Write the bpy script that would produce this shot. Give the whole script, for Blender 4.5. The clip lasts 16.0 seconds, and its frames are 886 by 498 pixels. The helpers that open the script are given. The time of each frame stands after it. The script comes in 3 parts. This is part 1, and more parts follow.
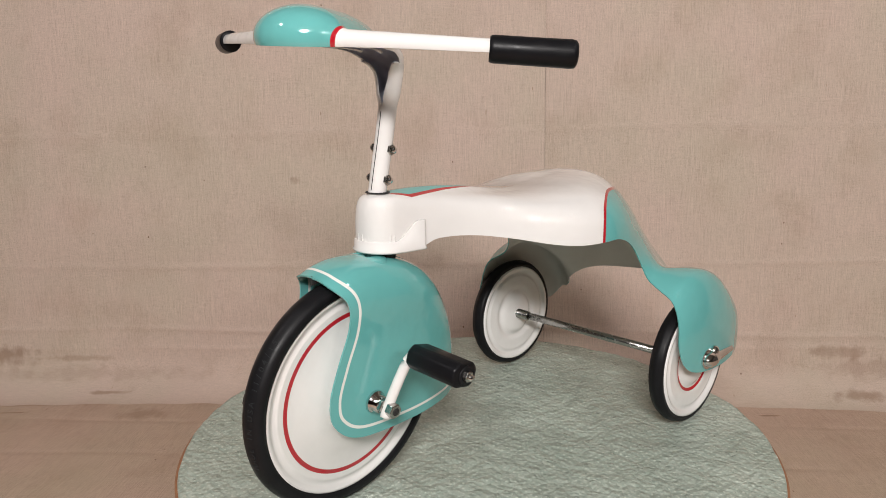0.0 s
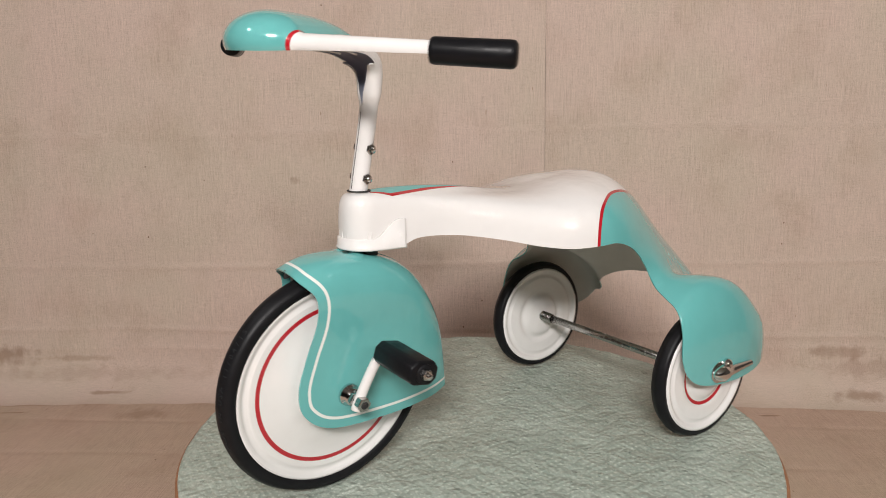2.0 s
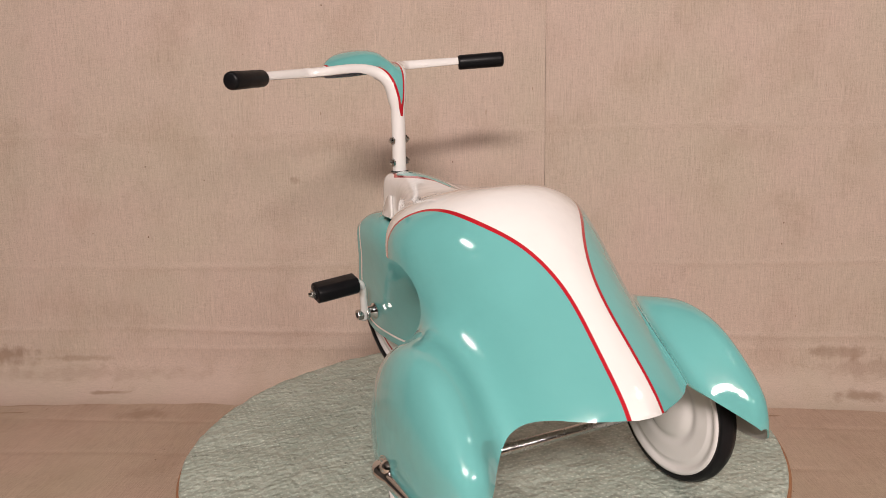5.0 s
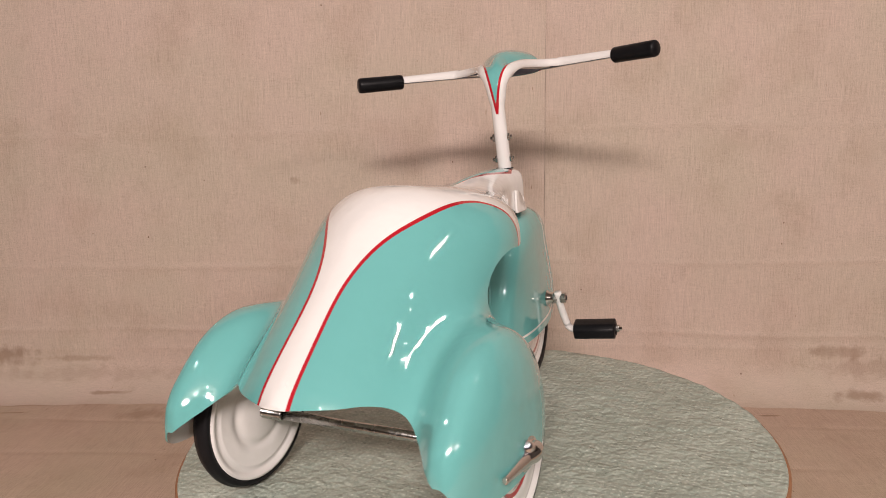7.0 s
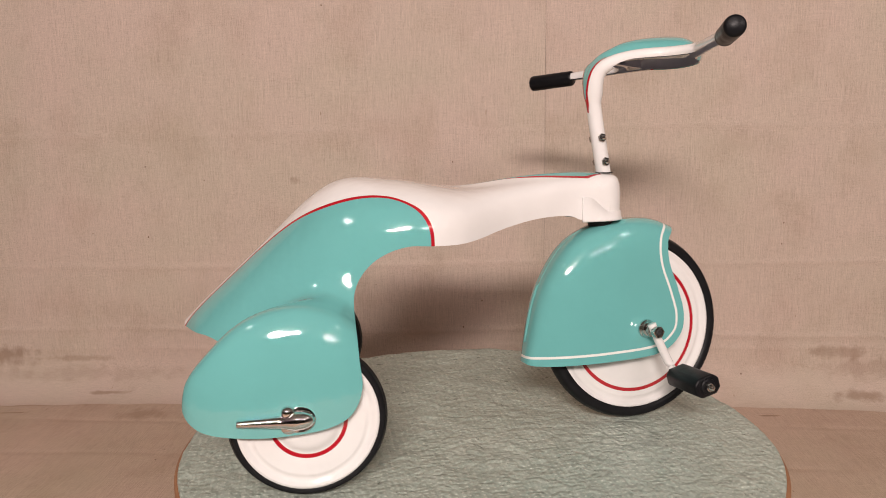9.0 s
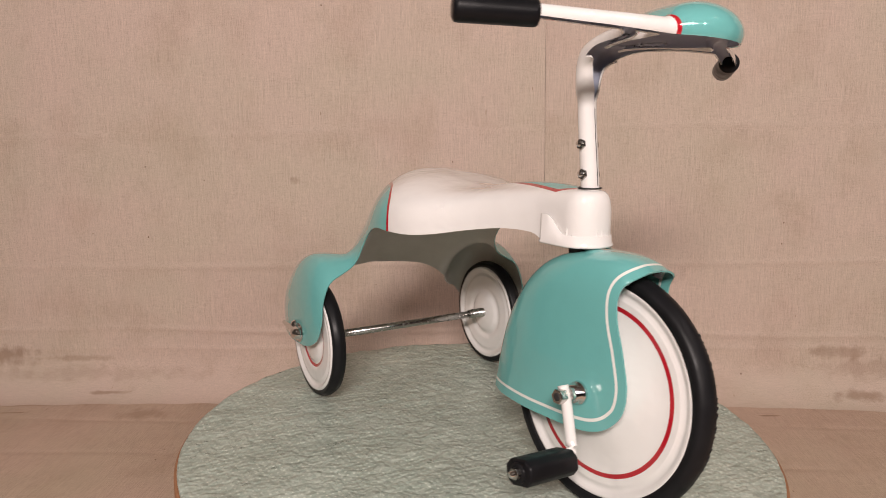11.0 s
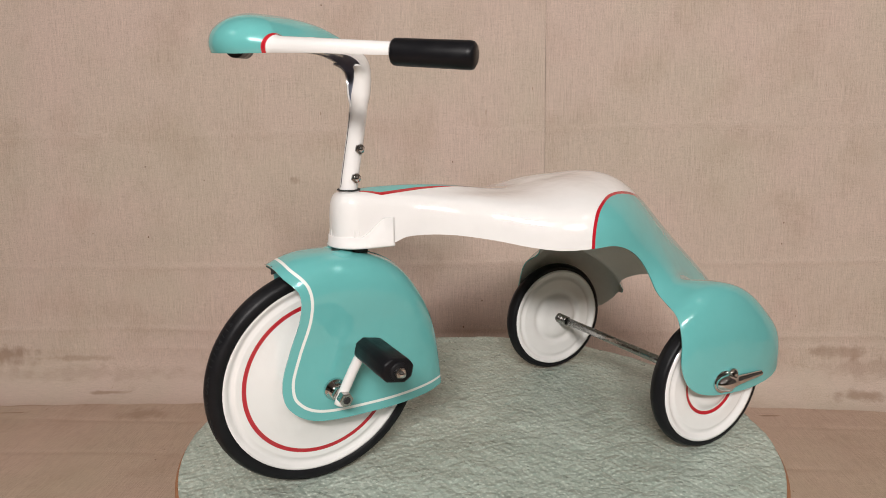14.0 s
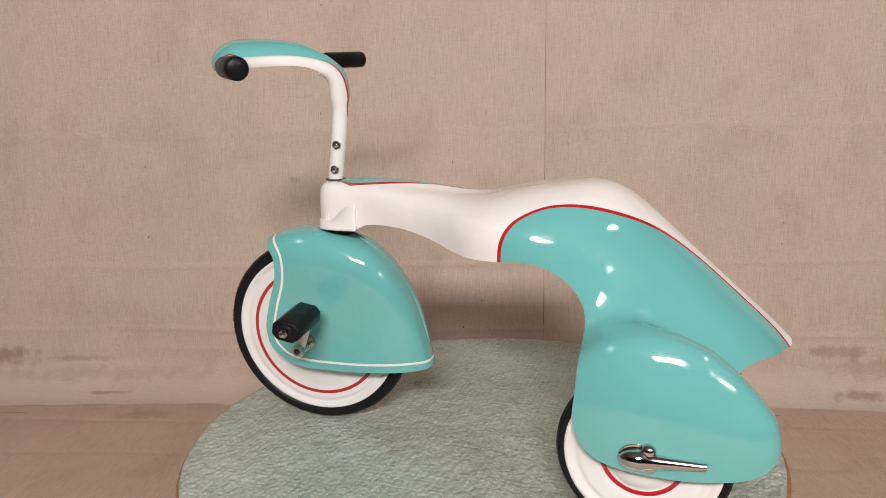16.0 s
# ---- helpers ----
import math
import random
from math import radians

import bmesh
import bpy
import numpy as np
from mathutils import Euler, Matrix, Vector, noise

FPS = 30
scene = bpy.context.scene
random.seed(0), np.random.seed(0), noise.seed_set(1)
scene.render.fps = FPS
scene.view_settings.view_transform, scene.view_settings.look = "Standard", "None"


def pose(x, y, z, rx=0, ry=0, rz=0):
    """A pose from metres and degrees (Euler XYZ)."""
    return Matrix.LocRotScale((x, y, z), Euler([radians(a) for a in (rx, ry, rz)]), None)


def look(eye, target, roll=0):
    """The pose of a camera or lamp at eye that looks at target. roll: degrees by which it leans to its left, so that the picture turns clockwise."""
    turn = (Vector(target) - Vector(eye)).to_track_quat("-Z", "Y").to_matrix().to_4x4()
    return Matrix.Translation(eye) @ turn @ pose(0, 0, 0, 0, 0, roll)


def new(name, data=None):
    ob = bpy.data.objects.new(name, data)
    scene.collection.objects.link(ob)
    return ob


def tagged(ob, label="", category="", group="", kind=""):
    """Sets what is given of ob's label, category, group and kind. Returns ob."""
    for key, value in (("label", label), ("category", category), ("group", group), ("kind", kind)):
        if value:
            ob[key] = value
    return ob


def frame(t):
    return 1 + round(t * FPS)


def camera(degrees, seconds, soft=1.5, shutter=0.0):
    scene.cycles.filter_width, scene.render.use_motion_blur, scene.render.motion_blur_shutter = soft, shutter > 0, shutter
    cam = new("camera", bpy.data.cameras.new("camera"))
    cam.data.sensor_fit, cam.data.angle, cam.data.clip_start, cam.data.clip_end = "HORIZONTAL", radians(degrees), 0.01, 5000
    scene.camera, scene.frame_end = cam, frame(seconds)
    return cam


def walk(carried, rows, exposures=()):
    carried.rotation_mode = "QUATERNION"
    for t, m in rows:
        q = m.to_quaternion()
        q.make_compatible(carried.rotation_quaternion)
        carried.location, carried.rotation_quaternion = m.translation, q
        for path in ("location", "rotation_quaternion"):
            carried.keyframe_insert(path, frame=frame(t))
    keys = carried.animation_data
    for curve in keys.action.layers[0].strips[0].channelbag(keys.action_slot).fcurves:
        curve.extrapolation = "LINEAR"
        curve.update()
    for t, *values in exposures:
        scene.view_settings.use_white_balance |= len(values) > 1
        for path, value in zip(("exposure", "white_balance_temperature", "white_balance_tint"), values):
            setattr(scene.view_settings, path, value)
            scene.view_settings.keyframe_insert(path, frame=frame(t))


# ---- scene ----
# ---------------------------------------------------------------- camera
cam = camera(62.83, 16.0, soft=0.9, shutter=0.35)
EYE = pose(0, -1.06, 0.4786, 79.53, 0, 2.56) @ pose(0, 0, 0, 0, 0, -1.0)
walk(cam, [(0, EYE), (16, EYE)], [(0, -0.06, 6100, 3), (2.2, -0.06, 6100, 3), (3.0, -0.06, 6180, 4), (5.5, -0.06, 6640, 11.6), (8.5, -0.06, 6660, 12.2), (11.0, -0.06, 6600, 11.2), (12.0, -0.06, 6470, 8.8), (14.0, -0.06, 6120, 3), (16, -0.06, 6230, 5)])

# ---------------------------------------------------------------- world and lamps
world = bpy.data.worlds.new("world")
scene.world = world
world.use_nodes = True
world.node_tree.nodes["Background"].inputs[0].default_value = (1.0, 0.88, 0.82, 1)
world.node_tree.nodes["Background"].inputs[1].default_value = 0.05
scene.view_settings.exposure = 0.0


def ceiling_lamp(eye, target, sx, sy, watts, colour=(1.0, 0.88, 0.84)):
    data = bpy.data.lights.new("ceiling_lamp", "AREA")
    data.shape, data.size, data.size_y, data.energy, data.color = "RECTANGLE", sx, sy, watts, colour
    ob = new("ceiling_lamp", data)
    ob.matrix_basis = look(eye, target)
    return ob


# a bank of four tubes high behind the viewer, a weaker pair beside it, and a short one over each end of the table
for y in (-2.50, -2.66, -2.82, -2.98):
    ceiling_lamp((-0.10, y, 1.62), (0.0, 0.2, 0.2), 0.95, 0.017, 25)
for y in (-2.6, -2.9):
    ceiling_lamp((1.75, y, 1.62), (0.55, 0.2, 0.2), 0.9, 0.014, 10)
for x in (-1.0, 1.0):
    ceiling_lamp((x * 1.25, -0.75, 1.66), (x * 0.8, -0.4, 0), 0.22, 0.012, 3.5)


# ---------------------------------------------------------------- materials
def material(name, rough=0.5, metal=0.0, colour=(0.5, 0.5, 0.5), coat=0.0):
    m = bpy.data.materials.new(name)
    m.use_nodes = True
    b = m.node_tree.nodes["Principled BSDF"]
    b.inputs["Base Color"].default_value = (*colour, 1)
    b.inputs["Roughness"].default_value = rough
    b.inputs["Metallic"].default_value = metal
    b.inputs["Coat Weight"].default_value = coat
    b.inputs["Coat Roughness"].default_value = 0.02
    return m


class Nodes:
    """Short hand for node graphs."""

    def __init__(self, m):
        self.t = m.node_tree
        self.b = self.t.nodes["Principled BSDF"]

    def add(self, kind, **values):
        n = self.t.nodes.new(kind)
        for k, v in values.items():
            n.inputs[k.replace("_", " ")].default_value = v
        return n

    def link(self, a, b):
        self.t.links.new(a, b)

    def coords(self, scale=(1, 1, 1)):
        c = self.t.nodes.new("ShaderNodeTexCoord")
        m = self.t.nodes.new("ShaderNodeMapping")
        m.inputs["Scale"].default_value = scale
        self.link(c.outputs["Object"], m.inputs["Vector"])
        return m.outputs["Vector"]

    def noise(self, scale, detail=4, stretch=(1, 1, 1), rough=0.55):
        n = self.add("ShaderNodeTexNoise", Scale=scale, Detail=detail, Roughness=rough)
        self.link(self.coords(stretch), n.inputs["Vector"])
        return n.outputs["Fac"]

    def ramp(self, source, stops):
        r = self.t.nodes.new("ShaderNodeValToRGB")
        e = r.color_ramp.elements
        while len(e) < len(stops):
            e.new(0.5)
        for k, (x, c) in enumerate(stops):
            e[k].position, e[k].color = x, (*c, 1)
        self.link(source, r.inputs["Fac"])
        return r.outputs["Color"]

    def maths(self, op, a, b=None, clamp=False):
        n = self.t.nodes.new("ShaderNodeMath")
        n.operation, n.use_clamp = op, clamp
        for k, v in enumerate((a, b)):
            if v is None:
                continue
            if isinstance(v, (int, float)):
                n.inputs[k].default_value = v
            else:
                self.link(v, n.inputs[k])
        return n.outputs[0]

    def mix(self, fac, a, b, blend="MIX"):
        n = self.t.nodes.new("ShaderNodeMix")
        n.data_type, n.blend_type = "RGBA", blend
        for k, v in ((0, fac), (6, a), (7, b)):
            if isinstance(v, (int, float)):
                n.inputs[k].default_value = v
            elif isinstance(v, tuple):
                n.inputs[k].default_value = (*v, 1)
            else:
                self.link(v, n.inputs[k])
        return n.outputs[2]

    def bump(self, height, strength, distance):
        n = self.add("ShaderNodeBump", Strength=strength, Distance=distance)
        self.link(height, n.inputs["Height"])
        self.link(n.outputs["Normal"], self.b.inputs["Normal"])
        return n

    def colour(self, c):
        self.link(c, self.b.inputs["Base Color"])

    def rough(self, c):
        self.link(c, self.b.inputs["Roughness"])


TEAL, WHITE, RED = (0.142, 0.425, 0.410), (0.785, 0.77, 0.75), (0.42, 0.012, 0.022)


def paint(name, two_tone, plain=WHITE):
    """Glossy brushed enamel; two_tone: float attributes on the mesh lay out where each colour was masked."""
    m = material(name, 0.14, 0, plain, 0.8)
    n = Nodes(m)
    if two_tone:
        a = n.add("ShaderNodeAttribute")
        a.attribute_name = "trim"
        teal = n.ramp(n.maths("ADD", n.maths("MULTIPLY", a.outputs["Fac"], 100.0), 0.5, True), [(0.49, WHITE), (0.51, TEAL)])
        s = n.add("ShaderNodeAttribute")
        s.attribute_name = "edge"
        w = n.add("ShaderNodeAttribute")
        w.attribute_name = "wide"
        inside = n.maths("SUBTRACT", w.outputs["Fac"], n.maths("ABSOLUTE", s.outputs["Fac"]))
        line = n.ramp(n.maths("ADD", n.maths("MULTIPLY", inside, 100.0), 0.5, True), [(0.47, (0, 0, 0)), (0.53, (1, 1, 1))])
        base = n.mix(line, teal, RED if two_tone == "red" else (0.78, 0.80, 0.76))
        n.colour(n.mix(0.10, base, n.ramp(n.noise(14, 3), [(0.3, (0.62, 0.62, 0.6)), (0.7, (1, 1, 1))]), "MULTIPLY"))
    else:
        n.colour(n.mix(0.12, plain, n.ramp(n.noise(20, 3), [(0.3, (0.6, 0.58, 0.52)), (0.7, (1, 1, 1))]), "MULTIPLY"))
    n.rough(n.ramp(n.noise(30, 4), [(0.3, (0.025, 0.025, 0.025)), (0.75, (0.06, 0.06, 0.06))]))
    n.bump(n.noise(42, 1.5), 0.36, 0.003)
    return m


def primer(name, colour):
    m = material(name, 0.42, 0, colour)
    n = Nodes(m)
    n.colour(n.mix(n.noise(22, 5), tuple(0.82 * c for c in colour), tuple(1.1 * c for c in colour)))
    n.bump(n.noise(160, 3), 0.12, 0.001)
    return m


def rubber(name, colour=(0.008, 0.008, 0.009), rough=0.40):
    m = material(name, rough, 0, colour)
    n = Nodes(m)
    n.colour(n.mix(n.noise(45, 4), tuple(0.7 * c for c in colour), tuple(1.6 * c for c in colour)))
    n.rough(n.ramp(n.noise(60, 4), [(0.3, (rough - 0.08,) * 3), (0.7, (rough + 0.12,) * 3)]))
    n.b.inputs["Specular IOR Level"].default_value = 0.16
    n.bump(n.noise(420, 2), 0.12, 0.0006)
    return m


def metal(name, colour, rough):
    m = material(name, rough, 1, colour)
    n = Nodes(m)
    n.rough(n.ramp(n.noise(130, 4), [(0.3, (rough * 0.6,) * 3), (0.8, (rough * 1.7,) * 3)]))
    return m


M_BODY = paint("two_tone_enamel", "red")
M_FENDER = paint("teal_enamel_white_pinstripe", "white")
M_WHEEL = paint("white_enamel_red_ring", "red")
M_WHITE = paint("white_enamel", None)
M_TEAL = paint("teal_enamel", None, TEAL)
M_GREY = primer("grey_primer", (0.60, 0.59, 0.55))
M_BLUE = primer("blue_grey_primer", (0.40, 0.425, 0.52))
M_TYRE = rubber("tyre_rubber")
M_GRIP = rubber("grip_rubber", (0.006, 0.006, 0.007), 0.36)
M_TEXT = rubber("moulded_rubber", (0.018, 0.019, 0.020), 0.5)
M_CHROME = metal("chrome", (0.66, 0.65, 0.64), 0.035)
M_STEEL = metal("zinc_steel", (0.47, 0.46, 0.44), 0.22)
M_BRASS = metal("copper_bushing", (0.62, 0.32, 0.16), 0.25)
M_DARK = material("dark_gap", 0.7, 0, (0.02, 0.02, 0.02))


# ---------------------------------------------------------------- mesh helpers
def part(name, bm, mat, parent, label="", smooth=True, at=None):
    me = bpy.data.meshes.new(name)
    bm.to_mesh(me)
    bm.free()
    for f in me.polygons:
        f.use_smooth = smooth
    me.materials.append(mat)
    ob = new(name, me)
    ob.parent = parent
    if at is not None:
        ob.matrix_basis = at
    if label:
        tagged(ob, label)
    return ob


def spline(xs, ys):
    """Natural cubic spline through a few stations, as a function."""
    x, y = np.array(xs, float), np.array(ys, float)
    if x[0] > x[-1]:
        x, y = x[::-1], y[::-1]
    n, h = len(x), np.diff(x)
    a, r = np.eye(n), np.zeros(n)
    for k in range(1, n - 1):
        a[k, k - 1:k + 2] = h[k - 1], 2 * (h[k - 1] + h[k]), h[k]
        r[k] = 6 * ((y[k + 1] - y[k]) / h[k] - (y[k] - y[k - 1]) / h[k - 1])
    m = np.linalg.solve(a, r)

    def value(q):
        q = np.clip(q, x[0], x[-1])
        k = np.clip(np.searchsorted(x, q) - 1, 0, n - 2)
        u, v = x[k + 1] - q, q - x[k]
        return (m[k] * u**3 + m[k + 1] * v**3) / (6 * h[k]) + (y[k] / h[k] - m[k] * h[k] / 6) * u + (y[k + 1] / h[k] - m[k + 1] * h[k] / 6) * v
    return value


def smooth_min(a, b, k):
    h = np.clip(0.5 + 0.5 * (b - a) / k, 0, 1)
    return b + (a - b) * h - k * h * (1 - h)


def outline(points, n=10):
    """A closed outline, rounded by Catmull-Rom."""
    p, out = np.array(points, float), []
    for k in range(len(p)):
        a, b, c, d = p[k - 1], p[k], p[(k + 1) % len(p)], p[(k + 2) % len(p)]
        for t in np.arange(n) / n:
            out.append(0.5 * (2 * b + (c - a) * t + (2 * a - 5 * b + 4 * c - d) * t**2 + (3 * b - a - 3 * c + d) * t**3))
    return np.array(out)


def outside(poly, x, z):
    """Signed distance to a closed outline, positive outside."""
    best, inside = np.full(x.shape, 1e9), np.zeros(x.shape, bool)
    for a, b in zip(poly, np.roll(poly, -1, 0)):
        d = b - a
        t = np.clip(((x - a[0]) * d[0] + (z - a[1]) * d[1]) / max(d @ d, 1e-12), 0, 1)
        best = np.minimum(best, np.hypot(x - a[0] - t * d[0], z - a[1] - t * d[1]))
        cross = (a[1] > z) != (b[1] > z)
        inside ^= cross & (x < (z - a[1]) * d[0] / (d[1] if abs(d[1]) > 1e-12 else 1e-12) + a[0])
    return np.where(inside, -best, best)


def gradient(field, v, e=4e-4):
    g = np.stack([field(*(v + o).T) - field(*(v - o).T) for o in np.eye(3) * e], 1) / (2 * e)
    return g


def surface(field, low, high, step):
    """The surface field = 0 inside a box, as vertices and triangles (marching tetrahedra)."""
    axes = [np.arange(a, b + step, step) for a, b in zip(low, high)]
    shape = [len(a) for a in axes]
    grid = np.stack(np.meshgrid(*axes, indexing="ij"), -1).reshape(-1, 3)
    val = field(*grid.T)
    val[np.abs(val) < 1e-9] = 1e-9
    ids = np.arange(len(grid)).reshape(shape)
    corner = [ids[i:shape[0] - 1 + i, j:shape[1] - 1 + j, k:shape[2] - 1 + k].ravel()
              for i, j, k in ((0, 0, 0), (1, 0, 0), (1, 1, 0), (0, 1, 0), (0, 0, 1), (1, 0, 1), (1, 1, 1), (0, 1, 1))]
    sign = np.stack([val[c] < 0 for c in corner])
    live = sign.any(0) & ~sign.all(0)
    corner = [c[live] for c in corner]
    edges = []
    for tet in ((0, 5, 1, 6), (0, 1, 2, 6), (0, 2, 3, 6), (0, 3, 7, 6), (0, 7, 4, 6), (0, 4, 5, 6)):
        t = np.stack([corner[k] for k in tet], 1)
        s = val[t] < 0
        count = s.sum(1)
        for lone in range(4):
            for want, who in ((1, s[:, lone]), (3, ~s[:, lone])):
                sel = t[(count == want) & who]
                o = [k for k in range(4) if k != lone]
                edges.append(np.stack([np.stack([sel[:, lone], sel[:, k]], 1) for k in o], 1))
        for a, b in ((0, 1), (0, 2), (0, 3), (1, 2), (1, 3), (2, 3)):
            sel = t[(count == 2) & s[:, a] & s[:, b]]
            c, d = [k for k in range(4) if k not in (a, b)]
            q = [np.stack([sel[:, i], sel[:, j]], 1) for i, j in ((a, c), (a, d), (b, d), (b, c))]
            edges.append(np.stack([q[0], q[1], q[2]], 1))
            edges.append(np.stack([q[0], q[2], q[3]], 1))
    e = np.sort(np.concatenate(edges), 2)
    key = e[..., 0].astype(np.int64) * len(grid) + e[..., 1]
    uniq, inv = np.unique(key.ravel(), return_inverse=True)
    tri = inv.reshape(-1, 3)
    a, b = uniq // len(grid), uniq % len(grid)
    f = (val[a] / (val[a] - val[b]))[:, None]
    v = grid[a] * (1 - f) + grid[b] * f
    for _ in range(2):
        g = gradient(field, v)
        v = v - np.clip(field(*v.T) / np.maximum((g * g).sum(1), 1e-6), -0.004, 0.004)[:, None] * g
    tri = tri[(tri[:, 0] != tri[:, 1]) & (tri[:, 1] != tri[:, 2]) & (tri[:, 0] != tri[:, 2])]
    n = gradient(field, v)
    face = np.cross(v[tri[:, 1]] - v[tri[:, 0]], v[tri[:, 2]] - v[tri[:, 0]])
    flip = (face * n[tri].sum(1)).sum(1) < 0
    tri[flip] = tri[flip][:, ::-1]
    return v, tri


def trim_away(v, tri, g):
    """Cuts a surface off where g (a value a vertex) is above zero."""
    s = g[tri] > 0
    keep = [tuple(t) for t in tri[s.sum(1) == 0]]
    points, made = [p for p in v], {}

    def cut(i, j):
        k = (min(i, j), max(i, j))
        if k not in made:
            f = g[i] / (g[i] - g[j])
            made[k] = len(points)
            points.append(v[i] * (1 - f) + v[j] * f)
        return made[k]
    for t, q in zip(tri[(s.sum(1) > 0) & (s.sum(1) < 3)], s[(s.sum(1) > 0) & (s.sum(1) < 3)]):
        while not (q[0] and not q[2]):
            t, q = np.roll(t, -1), np.roll(q, -1)
        if q[1]:
            keep.append((cut(t[1], t[2]), t[2], cut(t[2], t[0])))
        else:
            c = cut(t[0], t[1])
            keep.append((c, t[1], t[2]))
            keep.append((c, t[2], cut(t[2], t[0])))
    tri = np.array(keep)
    used, inv = np.unique(tri.ravel(), return_inverse=True)
    return np.array(points)[used], inv.reshape(-1, 3)


def sheet(name, field, v, tri, thick, mats, parent, layers=(), at=None, label=""):
    """A pressed sheet of the given thickness whose outer face is the surface; layers: (name, function of the place) paint masks."""
    g = gradient(field, v)
    n = g / np.maximum(np.linalg.norm(g, axis=1), 1e-9)[:, None]
    inner = v - n * thick
    e = np.concatenate([tri[:, [0, 1]], tri[:, [1, 2]], tri[:, [2, 0]]])
    seen = {}
    for a, b in e:
        seen[(min(a, b), max(a, b))] = seen.get((min(a, b), max(a, b)), 0) + 1
    rim = [(a, b) for a, b in e if seen[(min(a, b), max(a, b))] == 1]
    c = len(v)
    faces = [tuple(t) for t in tri] + [tuple(t[::-1] + c) for t in tri]
    verts = [v, inner]
    normals = [n, -n]
    if rim:
        ra = np.array(rim)
        ids, inv = np.unique(ra.ravel(), return_inverse=True)
        ra = inv.reshape(-1, 2)
        d = np.zeros((len(ids), 3))
        for (a, b), (i, j) in zip(ra, rim):
            s = np.cross(v[j] - v[i], n[i])
            d[a] += s
            d[b] += s
        d /= np.maximum(np.linalg.norm(d, axis=1), 1e-9)[:, None]
        verts += [v[ids], inner[ids]]
        normals += [d, d]
        faces += [(b + 2 * c, a + 2 * c, a + 2 * c + len(ids), b + 2 * c + len(ids)) for a, b in ra]
    verts, normals = np.concatenate(verts), np.concatenate(normals)
    me = bpy.data.meshes.new(name)
    me.from_pydata([tuple(p) for p in verts], [], [tuple(int(k) for k in f) for f in faces])
    for m in mats:
        me.materials.append(m)
    index = np.zeros(len(faces), np.int32)
    index[len(tri):2 * len(tri)] = 1
    me.polygons.foreach_set("material_index", index)
    me.polygons.foreach_set("use_smooth", np.ones(len(faces), bool))
    for layer, function in layers:
        me.attributes.new(layer, "FLOAT", "POINT").data.foreach_set("value", function(*verts.T).astype(np.float32))
    me.update()
    me.normals_split_custom_set_from_vertices([tuple(q) for q in normals])
    ob = new(name, me)
    ob.parent = parent
    if at is not None:
        ob.matrix_basis = at
    if label:
        tagged(ob, label)
    return ob


def tube(bm, path, radius, sides=16, flat=(1, 1), close=True):
    """A tube along a path; radius may be one a point."""
    path = [Vector(p) for p in path]
    rings = []
    for k, p in enumerate(path):
        d = (path[min(k + 1, len(path) - 1)] - path[max(k - 1, 0)]).normalized()
        u = d.cross(Vector((0, 0, 1)) if abs(d.z) < 0.9 else Vector((0, 1, 0))).normalized()
        w = u.cross(d)
        r = radius[k] if isinstance(radius, (list, tuple)) else radius
        rings.append([bm.verts.new(p + u * (r * flat[0] * math.cos(q)) + w * (r * flat[1] * math.sin(q)))
                      for q in (2 * math.pi * i / sides for i in range(sides))])
    for a, b in zip(rings, rings[1:]):
        for i in range(sides):
            bm.faces.new((a[i], a[(i + 1) % sides], b[(i + 1) % sides], b[i]))
    if close:
        bm.faces.new(rings[0][::-1])
        bm.faces.new(rings[-1])
    bmesh.ops.recalc_face_normals(bm, faces=bm.faces)
    return bm


def revolve(bm, profile, sides=72, axis="Y", closed=True):
    """A profile of (along the axis, radius) turned round the axis."""
    rings = []
    for a, r in profile:
        ring = []
        for i in range(sides):
            q = 2 * math.pi * i / sides
            c, s = r * math.cos(q), r * math.sin(q)
            ring.append(bm.verts.new((c, a, s) if axis == "Y" else (a, c, s) if axis == "X" else (c, s, a)))
        rings.append(ring)
    pairs = list(zip(rings, rings[1:] + rings[:1])) if closed else list(zip(rings, rings[1:]))
    for a, b in pairs:
        for i in range(sides):
            bm.faces.new((a[i], a[(i + 1) % sides], b[(i + 1) % sides], b[i]))
    if not closed:
        bm.faces.new(rings[0])
        bm.faces.new(rings[-1])
    bmesh.ops.remove_doubles(bm, verts=bm.verts, dist=1e-6)
    bmesh.ops.recalc_face_normals(bm, faces=bm.faces)
    return bm


def prism(bm, points, y0, y1, bevel=0.0, axis="Y"):
    """A flat outline of (x, z) drawn out along y."""
    a = [bm.verts.new((x, y0, z)) for x, z in points]
    b = [bm.verts.new((x, y1, z)) for x, z in points]
    n = len(points)
    bm.faces.new(a)
    bm.faces.new(b[::-1])
    for i in range(n):
        bm.faces.new((a[(i + 1) % n], a[i], b[i], b[(i + 1) % n]))
    bmesh.ops.recalc_face_normals(bm, faces=bm.faces)
    if bevel:
        bmesh.ops.bevel(bm, geom=list(bm.edges), offset=bevel, segments=2, affect="EDGES", profile=0.6)
    return bm


def nut(radius, y0, y1):
    bm = bmesh.new()
    prism(bm, [(radius * math.cos(q), radius * math.sin(q)) for q in (math.pi / 3 * k for k in range(6))], y0, y1, radius * 0.12)
    return bm


